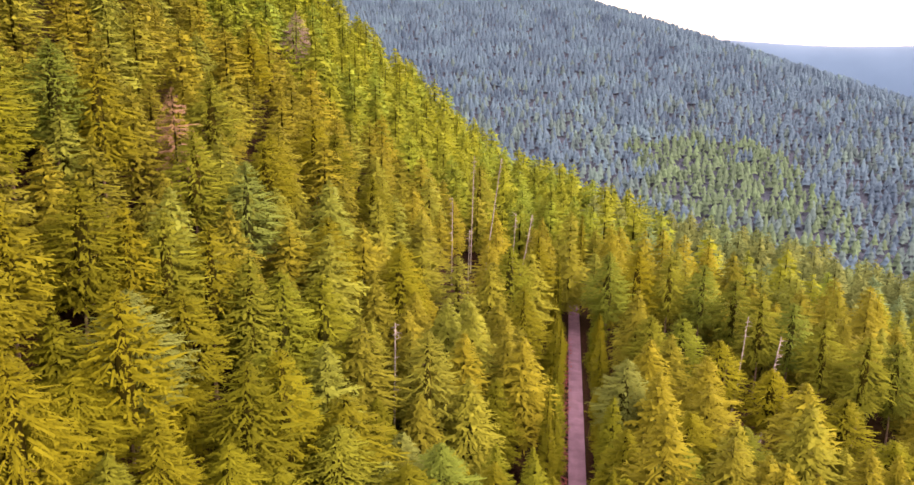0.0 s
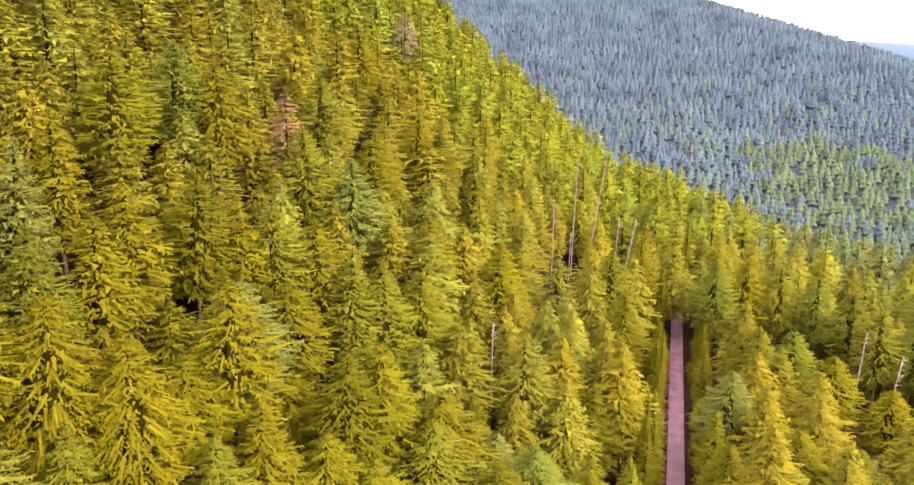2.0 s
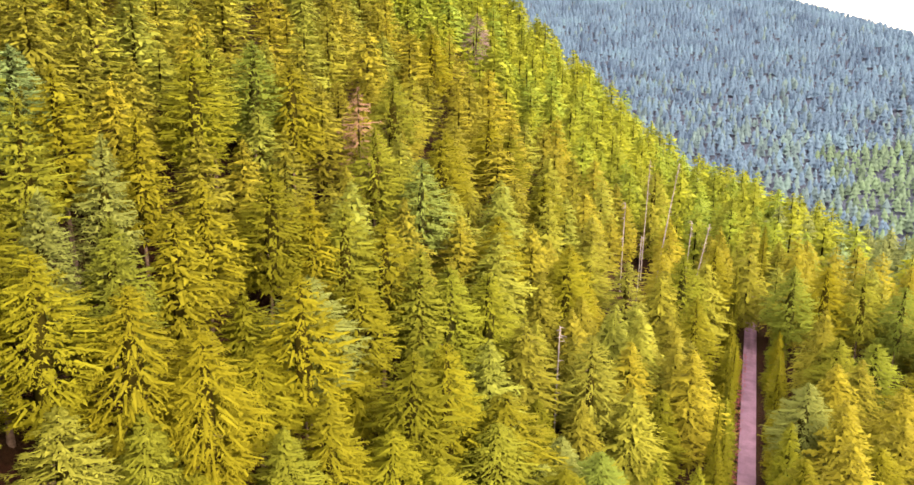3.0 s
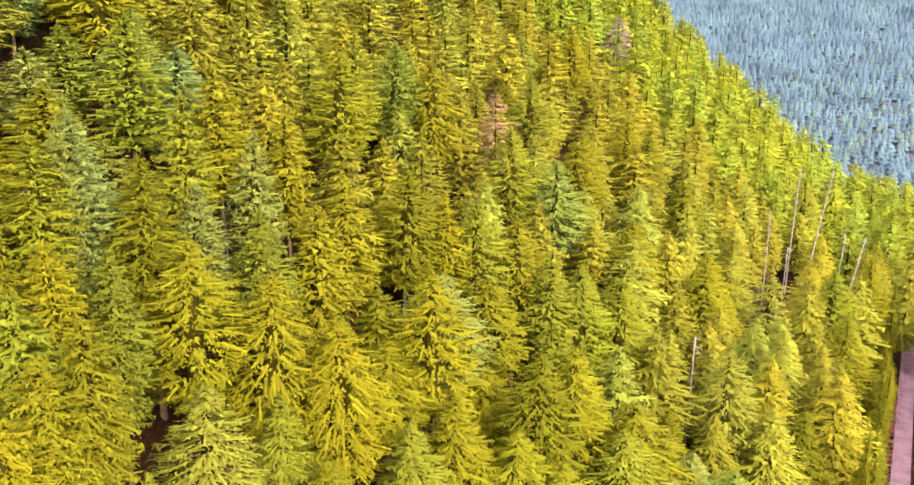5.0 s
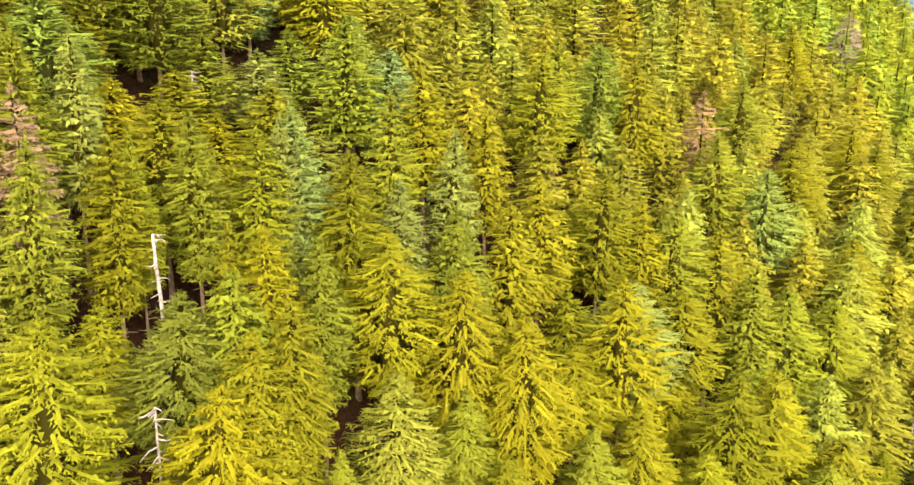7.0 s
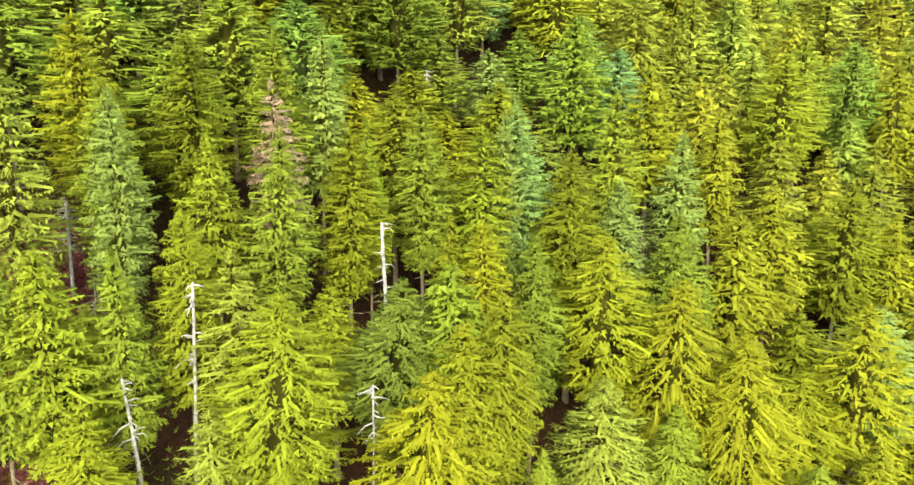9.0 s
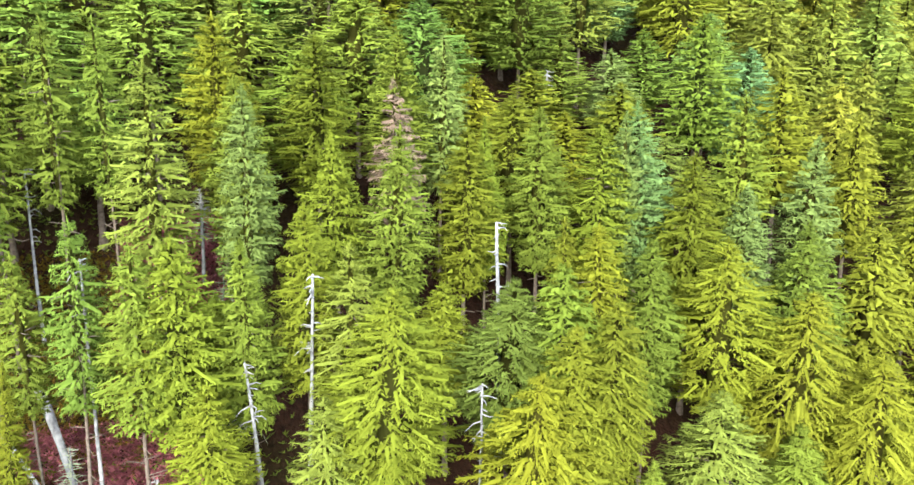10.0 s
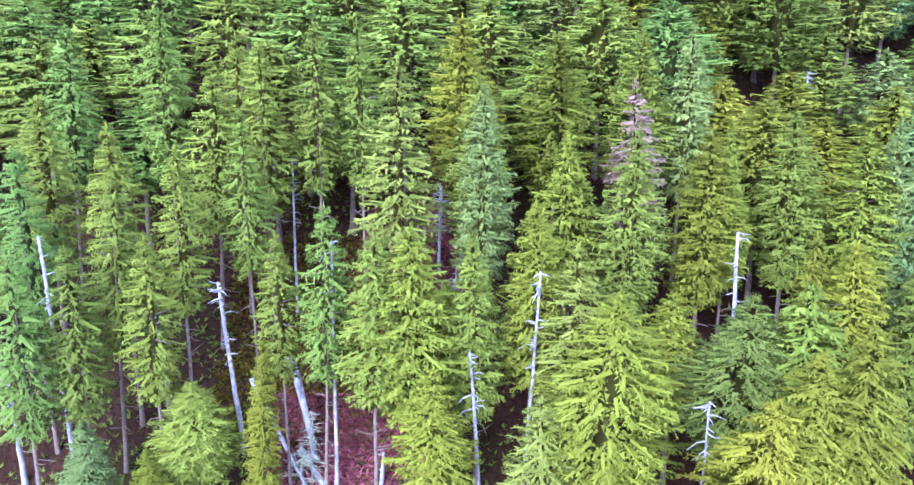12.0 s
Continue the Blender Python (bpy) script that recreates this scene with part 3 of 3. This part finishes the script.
STAND_F = [
    ("t", -68.2, 2.3, 25, 2.7), ("t", -56.6, -0.8, 20, 2.1), ("t", -66.7, -1.7, 25, 2.7), ("t", -63.4, -3.1, 23, 2.3),
    ("n", -53.5, -2.8, 17, 1.5), ("t", -69.2, -4.0, 24, 2.3), ("t", -66.9, -6.3, 23, 3.2), ("g", -55.1, -7.2, 12, 3.7),
    ("t", -61.1, -8.2, 23, 2.5), ("t", -71.1, -9.9, 25, 2.9), ("t", -56.0, -9.7, 22, 2.5), ("n", -51.7, -9.6, 12, 2.6),
    ("t", -62.4, -12.4, 24, 2.8), ("t", -59.6, -13.2, 23, 2.7), ("t", -72.1, -18.6, 24, 2.7), ("t", -56.0, -14.6, 22, 2.6),
    ("b", -54.0, -14.2, 12, 2.2), ("t", -66.6, -18.6, 23, 3.3), ("t", -61.6, -18.6, 24, 2.6), ("t", -55.3, -18.0, 23, 2.8),
]
STANDS = (STAND_A + STAND_B + STAND_C + STAND_D + STAND_E + STAND_F)

for kind, x, y, h, r in STANDS:
    plant(kind, x, y, h, 0.86 * r)

# dead standing trees: east, north, height, radius, lean
SNAGS_A = [
    (-8.1, 105.0, 21.0, 0.22, 0, 1), (8.9, 202.9, 33.4, 0.24, 0, 7), (16.6, 206.4, 20.0, 0.22, 0, 2), (16.8, 192.1, 23.0, 0.28, 0, 9),
    (0.0, 186.5, 22.0, 0.22, 0, 0), (3.8, 174.1, 20.0, 0.22, 0, 1), (5.2, 203.4, 31.8, 0.20, 0, 1), (56.4, 129.2, 21.0, 0.30, 0, 5),
    (54.3, 138.2, 21.0, 0.24, 0, 4), (-22.5, 93.2, 13.0, 0.20, 0, 0), (-51.5, 32.6, 20.0, 0.34, 1, -1), (-44.5, 26.8, 17.0, 0.20, -0, 0),
    (-51.6, 16.2, 20.0, 0.26, -2, 2), (-50.2, 13.1, 16.0, 0.26, 4, -3), (-71.7, 50.1, 12.0, 0.24, -0, 0), (-68.8, 33.5, 13.0, 0.20, -1, 1),
]
SNAGS_B = [
    (-58.8, -16.6, 20.0, 0.30, 3, -1), (-55.6, 2.7, 20.0, 0.22, -0, 0), (-69.8, 13.0, 8.0, 0.25, -2, 0), (-68.3, -0.0, 14.0, 0.20, -0, 0),
    (-55.4, 6.1, 3.0, 0.30, -2, 0), (-60.0, -20.6, 9.0, 0.32, 3, -1), (-59.3, -4.2, 14.0, 0.32, 5, -1), (-61.3, -10.0, 10.0, 0.28, 4, -1),
]


# ---- the rest of the wood, sown at random between them ----
def sow(rng, gap, s_range, d_range, allowed, taken, tries):
    """Dart throwing with a least distance, on a hash grid."""
    cell = gap
    grid = {}
    for x, y in taken:
        grid.setdefault((int(x // cell), int(y // cell)), []).append((x, y))
    out = []
    S, D = rng.uniform(*s_range, tries), rng.uniform(*d_range, tries)
    X, Y = from_road(S, D)
    ok = allowed(S, D, X, Y)
    for x, y in zip(X[ok], Y[ok]):
        i, j = int(x // cell), int(y // cell)
        if all((x - a) ** 2 + (y - b) ** 2 > gap * gap for p in (i - 1, i, i + 1) for q in (j - 1, j, j + 1) for a, b in grid.get((p, q), ())):
            grid.setdefault((i, j), []).append((x, y))
            out.append((x, y))
    return out


def in_sector(X, Y, right, left):
    a = np.degrees(np.arctan2(-X, Y))
    return (a > -right) & (a < left)


def in_view(X, Y, tall):
    """Whether any of a tree can come into the slow pan's band of heights."""
    R, z = np.hypot(X, Y), ground(X, Y) - EYE_HEIGHT
    return ((z + 4) / R < 0.13) & ((z + tall) / R > -0.66)


def reach_of_single_trees(X, Y):
    """How far out the trees stand as single things: farther where the slope closes the view."""
    return np.where(np.degrees(np.arctan2(-X, Y)) > 42, 106, 88)


def near_wood(S, D, X, Y):
    R = np.hypot(X, Y)
    # wedge from below the camera, left unsown so the clearing stays in view
    clearing = (D > -0.12 * S) & (D < 0.05 * S) & (S < 66) & (S > 0)
    return (R > 30) & (R < reach_of_single_trees(X, Y)) & (np.abs(S + 2) > 3.6) & in_sector(X, Y, 36, 116) & ~clearing & in_view(X, Y, 17)


KINDS = ["y"] * 9 + ["d"] * 4 + ["g"] * 4 + ["p"] * 2 + ["n"] * 2 + ["b", "s"]
spots = sow(rng, 5.0, (-115, 115), (-65, 112), lambda S, D, X, Y: near_wood(S, D, X, Y) & (np.hypot(X, Y) > 68), planted, 9000)
spots += sow(rng, 10.5, (-70, 70), (-65, 70), lambda S, D, X, Y: near_wood(S, D, X, Y) & (np.hypot(X, Y) < 68), planted + spots, 4000)
for x, y in spots:
    s, d = across_along(x, y)
    kind = KINDS[int(rng.integers(len(KINDS)))]
    if math.hypot(x, y) > 78 and x < -55 and rng.random() < 0.6:
        kind = "gbpg"[int(rng.integers(4))]
    if d < 0.1 * s and s > 40 and rng.random() < 0.8:
        kind = "t"
    if abs(s) < 14:
        kind = "n"
    tall = rng.uniform(6, 10) if math.hypot(x, y) < 68 else rng.uniform(13, 20)
    plant(kind, x, y, tall, min(tall * rng.uniform(0.24, 0.31), abs(s + 2) - 1.6))


# narrow young spruces that line both edges of the road
for k in range(17):
    d = 88 + 4.9 * k
    middle = -2.6 + 0.014 * (d - 105)
    for offset in (3.5 + rng.uniform(0, 1.6), -3.3 - rng.uniform(0, 1.6)):
        x, y = from_road(middle + offset, d + rng.uniform(-2.2, 2.2))
        plant("n", float(x), float(y), rng.uniform(6, 15), rng.uniform(1.6, 2.5))


def wood(name, places, tall, wide, models, material, words, rng, clump=0.0):
    """Far trees that nobody could count, in one mesh."""
    V, F, N, M, T, off = [], [], [], [], [], 0
    for x, y in places:
        v, f, soft, inside = models[int(rng.integers(len(models)))]
        a, h = rng.uniform(0, 6.28), rng.uniform(*tall)
        r = h * rng.uniform(*wide)
        c, s = math.cos(a), math.sin(a)
        w = np.stack([(v[:, 0] * c - v[:, 1] * s) * r, (v[:, 0] * s + v[:, 1] * c) * r, v[:, 2] * h], 1)
        N.append(np.stack([soft[:, 0] * c - soft[:, 1] * s, soft[:, 0] * s + soft[:, 1] * c, soft[:, 2]], 1))
        V.append(w + [x, y, float(ground(x, y))])
        F.append(f + off)
        M.append(inside)
        patch = noise.noise((x * clump, y * clump, 2.0)) if clump else 0.0
        T.append(np.full(len(v), min(1.0, max(0.0, rng.random() if not clump else 0.5 + 0.8 * patch + 0.5 * (rng.random() - 0.5)))))
        off += len(v)
    me = mesh_of(name, np.concatenate(V), np.concatenate(F), material, True, np.concatenate(N), np.concatenate(M), np.concatenate(T))
    return tagged(new(name, me), words, "forest", kind="stuff")


def unit_conifer(rng, k, tier, pad, segs, fringe, twig, fill):
    """A lighter conifer of unit height and radius for the distance."""
    v, f, soft, inside = crown_geometry(rng, 22.0, 4.0, 0.2, (0.06, 0.1, 0.14, 0.3)[k % 4], tier, pad, rng.uniform(0.72, 0.98), 0.04, 0.05, segs, fringe, twig, 5, 6, fill=fill)
    return v / np.array([4.0, 4.0, 22.0]), f, soft, inside


mid_models = [unit_conifer(rng, k, 0.84, 0.66, 1, 11, 0.58, 330) for k in range(8)]
high_models = [unit_conifer(rng, k, 1.05, 0.85, 1, 7, 0.74, 160) for k in range(8)]
distant_models = [unit_conifer(rng, k, 1.45, 1.0, 1, 5, 1.0, 110) for k in range(8)]
far_models = [skirted_conifer(rng, 3, 4, rng.uniform(0.5, 0.75)) for k in range(8)]


def before(X, Y):
    """Strips towards the camera kept clear so that farther dead trees and bare trunks show."""
    hit = np.zeros(len(X), bool)
    for x, y in [q[:2] for q in SNAGS_A if math.hypot(q[0], q[1]) > 90] + [q[1:3] for q in STANDS if q[0] == "t" and q[1] > 40]:
        r = math.hypot(x, y)
        along, side = (x * X + y * Y) / r, np.abs(x * Y - y * X) / r
        hit |= (along < r) & (along > r - 32) & (side < (4.2 if x > 40 or r > 150 else 2.0))
    return hit


def hillside_wood(S, D, X, Y):
    R = np.hypot(X, Y)
    return ~before(X, Y) & (R >= reach_of_single_trees(X, Y)) & (R < 400) & (np.abs(S + 2) > np.clip(6.4 - 0.25 * np.maximum(D - 146, 0), 1.4, 6.4)) & in_sector(X, Y, 40, 118) & in_view(X, Y, 24) & (D < 350)


lower = sow(rng, 5.5, (-150, 150), (-75, 150), lambda S, D, X, Y: hillside_wood(S, D, X, Y) & (np.hypot(X, Y) < 145), planted, 26000)
spots = sow(rng, 6.4, (-230, 330), (-70, 370), hillside_wood, planted, 40000)
upper = [q for q in spots if 145 <= math.hypot(*q) < 215]
crest = [q for q in spots if math.hypot(*q) >= 215]
words = "dense yellow-green conifer forest covering the steep hillside"
wood("hillside_forest", lower, (15, 23), (0.20, 0.26), mid_models, MID_NEEDLES, words, rng)
# lower and farther trees more often take the colour with haze in it
shoulder = [q for q in crest if rng.random() < min(1.0, max(0.0, (-float(across_along(*q)[0]) - 4) / 34)) * min(1.0, (math.hypot(*q) - 180) / 60)]
shoulder_set = set(shoulder)
wood("shoulder_forest", shoulder, (13, 20), (0.20, 0.26), distant_models, HAZED_SHOULDER_NEEDLES, "hazy green conifer forest on the lower shoulder of the hill", rng)
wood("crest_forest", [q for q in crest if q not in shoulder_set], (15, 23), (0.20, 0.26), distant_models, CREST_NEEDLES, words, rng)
wood("upper_hillside_forest", upper, (15, 23), (0.20, 0.26), high_models, MID_NEEDLES, words, rng)


def far_wood(S, D, X, Y):
    R = np.hypot(X, Y)
    q = ((X - 300) * 491 + (Y - 1470) * 281) / math.hypot(491, 281)
    gap = np.sin(X * 0.11 + 2 * np.sin(Y * 0.043)) * np.sin(Y * 0.09 + 2 * np.sin(X * 0.037)) > 0.72
    return (R > 400) & (R < 1750) & (q < 60) & in_sector(X, Y, 36, 16) & ~gap


spots = sow(rng, 5.6, (-950, 620), (250, 1750), far_wood, [], 170000)
# the knoll's own green; half the nearer trees share it as colour for thinner haze
knoll = [p for p in spots if ((p[0] - 255) / 80) ** 2 + ((p[1] - 748) / 92) ** 2 < 1.0 + 0.9 * noise.noise((p[0] * 0.03, p[1] * 0.03, 0.0)) and rng.random() < 0.9 or (170 < p[0] < 350 and p[1] < 720 and rng.random() < 0.5)]
knoll_set = set(knoll)
rest = [p for p in spots if p not in knoll_set]
# nearer trees more often get the less blue colour, as if haze thinned
low = [p for p in rest if rng.random() < min(0.9, max(0.05, (1150 - math.hypot(*p)) / 520)) * (0.6 + 0.8 * noise.noise((p[0] * 0.012, p[1] * 0.012, 4.0)))]
low_set = set(low)
wood("valley_forest", low, (9, 16), (0.29, 0.38), far_models, HAZED_VALLEY_NEEDLES, "greenish conifer forest on the lower far slope, some bluish haze put into its colour", rng, 0.03)
wood("far_slope_forest", [p for p in rest if p not in low_set], (9, 16), (0.29, 0.38), far_models, HAZED_FAR_NEEDLES, "conifer forest on the mountainside across the valley, bluish haze put into its colour", rng, 0.022)
wood("knoll_forest", knoll, (9, 15), (0.30, 0.40), far_models, KNOLL_NEEDLES, "brighter green younger trees on a knoll, and nearer ones coloured as less hazy", rng)


# ---- dead standing trees ----
def snag(x, y, h, radius, lean_x, lean_y, seed):
    r = np.random.default_rng(seed)
    root = new("dead_tree")
    v, f = trunk_geometry(r, h, radius * 0.74, 0, 1.0, taper=0.6)[0]
    part("trunk", mesh_of("trunk", v, f, DEADWOOD, True), root)
    side = r.uniform(0, 6.28)
    for _ in range(26 if h > 6 else 3):
        z = h * (1 - 0.5 * r.random() ** 1.4)
        a = side + r.normal(0, 1.3)
        L = r.uniform(0.15, 0.6) * (1.2 if z / h > 0.72 else 0.7)
        p = np.array([0, 0, z])
        q = p + L * np.array([math.cos(a), math.sin(a), r.uniform(-0.35, 0.35)])
        b = a + r.uniform(-0.9, 0.9)
        e = q + L * r.uniform(0.4, 1.1) * np.array([math.cos(b), math.sin(b), r.uniform(-1.0, 0.5)])
        v, f = tube([p, q, e], [0.075, 0.045, 0.015], 5, False)
        part("branch_stub", mesh_of("branch_stub", v, f, DEADWOOD, True), root)
    root.matrix_basis = Matrix.Translation((x, y, float(ground(x, y)) - 0.1)) @ pose(0, 0, 0, lean_x, lean_y, 0)
    words = "bare silver-grey dead tree with broken branch stubs" if abs(lean_y) < 5 else "leaning silver-grey dead tree among the conifers"
    tagged(root, words if h > 6 else "short broken silver-grey stump on the clearing", "dead tree", "dead trees")


for k, row in enumerate(SNAGS_A + SNAGS_B):
    snag(*row, 40 + k)


# ---- fallen logs on the clearing ----
def log(x0, y0, lift0, x1, y1, lift1, radius, seed):
    r = np.random.default_rng(seed)
    a = np.array([x0, y0, float(ground(x0, y0)) + lift0])
    c = np.array([x1, y1, float(ground(x1, y1)) + lift1])
    t = np.linspace(0, 1, 7)
    pts = a + (c - a) * t[:, None] + np.cumsum(r.normal(0, 0.04, (7, 3)), 0)
    parts = [tube(pts, radius * (1 - 0.45 * t), 8)]
    for _ in range(5):
        k = r.uniform(0.3, 0.9)
        p = a + (c - a) * k
        q = p + r.normal(0, 0.7, 3)
        parts.append(tube([p, (p + q) / 2, q], [0.05, 0.035, 0.015], 4, False))
    v, f = joined(parts)
    tagged(new("fallen_log", mesh_of("fallen_log", v, f, DEADWOOD, True)), "weathered pale fallen log lying on the reddish clearing", "log", "fallen logs")


log(-58.5, 0.0, 0.2, -55.0, 2.2, 0.3, 0.30, 1)
log(-61.0, -0.5, 5.2, -57.5, 1.2, 0.2, 0.38, 2)
log(-60.5, -3.5, 4.5, -55.5, 1.0, 0.2, 0.22, 3)
log(-56.0, 1.5, 0.2, -53.5, 5.0, 0.3, 0.25, 4)
log(-57.0, -5.5, 0.2, -55.0, -3.5, 0.6, 0.2, 5)


# ---- dry reddish bracken and small green bushes on the clearing ----
def undergrowth(name, count, colour, s_range, d_range, size, words, seed):
    r = np.random.default_rng(seed)
    s, d = r.uniform(*s_range, count), r.uniform(*d_range, count)
    x, y = from_road(s, d)
    k = 7
    base = np.repeat(np.stack([x, y, ground(x, y)], 1), k, 0)
    a = r.uniform(0, 6.28, count * k)
    way = unit(np.stack([np.cos(a), np.sin(a), r.uniform(0.3, 1.1, count * k)], 1))
    foot = np.stack([-np.sin(a), np.cos(a), np.zeros(count * k)], 1)
    ln = r.uniform(0.5, 1.2, count * k) * size
    v, f = sprays(base, way, foot, ln, ln * 0.4)
    tagged(new(name, mesh_of(name, v, f, colour)), words, "undergrowth", kind="stuff")


BRACKEN = foliage("dry_bracken", (0.22, 0.050, 0.075), (0.42, 0.14, 0.18), per_tree=False)
MOSS = foliage("orange_moss", (0.110, 0.060, 0.010), (0.210, 0.125, 0.020), per_tree=False)
PALE_TWIGS = bark("lichen_grey_twigs", (0.13, 0.14, 0.11), (0.28, 0.29, 0.23), 2.0)
undergrowth("bracken", 1500, BRACKEN, (68.5, 77), (-5, 4), 0.7, "dry reddish bracken on a patch of open slope", 7)
undergrowth("bracken", 2600, BRACKEN, (53.5, 61.5), (-12, 0.5), 0.6, "dry reddish bracken covering the small forest clearing", 5)
undergrowth("bracken", 420, BRACKEN, (-1.1, 0.6), (96, 172), 0.5, "dry reddish bracken on the bank beside the gravel road", 9)
undergrowth("moss", 4200, MOSS, (58, 74), (-17, -3), 0.45, "orange-brown moss and dry grass on the clearing", 8)
undergrowth("bushes", 3600, NEEDLES["g"], (46, 82), (-34, 8), 0.5, "low green bushes scattered over the clearing", 6)


# ---- dry leafless shrubs on the clearing ----
def dry_shrub(x, y, h, seed):
    """A small dead sapling: a thin pale stem hung with bare twigs."""
    r = np.random.default_rng(seed)
    root = new("dry_shrub")
    v, f = trunk_geometry(r, h, 0.11, 0, 1.0, taper=0.85)[0]
    part("stem", mesh_of("stem", v, f, DEADWOOD, True), root)
    twigs = []
    for _ in range(70):
        k = r.random()
        z, a = h * k, r.uniform(0, 6.28)
        L = (0.35 + 1.1 * (1 - k)) * r.uniform(0.5, 1.1)
        p = np.array([0, 0, z])
        q = p + L * np.array([math.cos(a), math.sin(a), r.uniform(-0.3, 0.25)])
        b = a + r.uniform(-0.7, 0.7)
        e = q + 0.6 * L * np.array([math.cos(b), math.sin(b), r.uniform(-0.7, 0.1)])
        twigs.append(tube([p, q, e], [0.035, 0.025, 0.01], 4, False))
    tagged(part("dead_growth", mesh_of("dead_growth", *joined(twigs), PALE_TWIGS, True), root), kind="stuff")
    root.matrix_basis = Matrix.Translation((x, y, float(ground(x, y)) - 0.1)) @ pose(0, 0, 0, r.normal(0, 3), r.normal(0, 3), 0)
    tagged(root, "small bleached dead sapling with bare twigs on the clearing", "shrub", "dry shrubs")


for k, (x, y, h) in enumerate([(-57.2, 0.9, 5.2), (-56.6, 0.2, 3.2), (-66.5, 13.8, 4.5), (-73.2, 13.6, 5.0), (-58.4, 13.4, 4.0)]):
    dry_shrub(x, y, h, 90 + k)
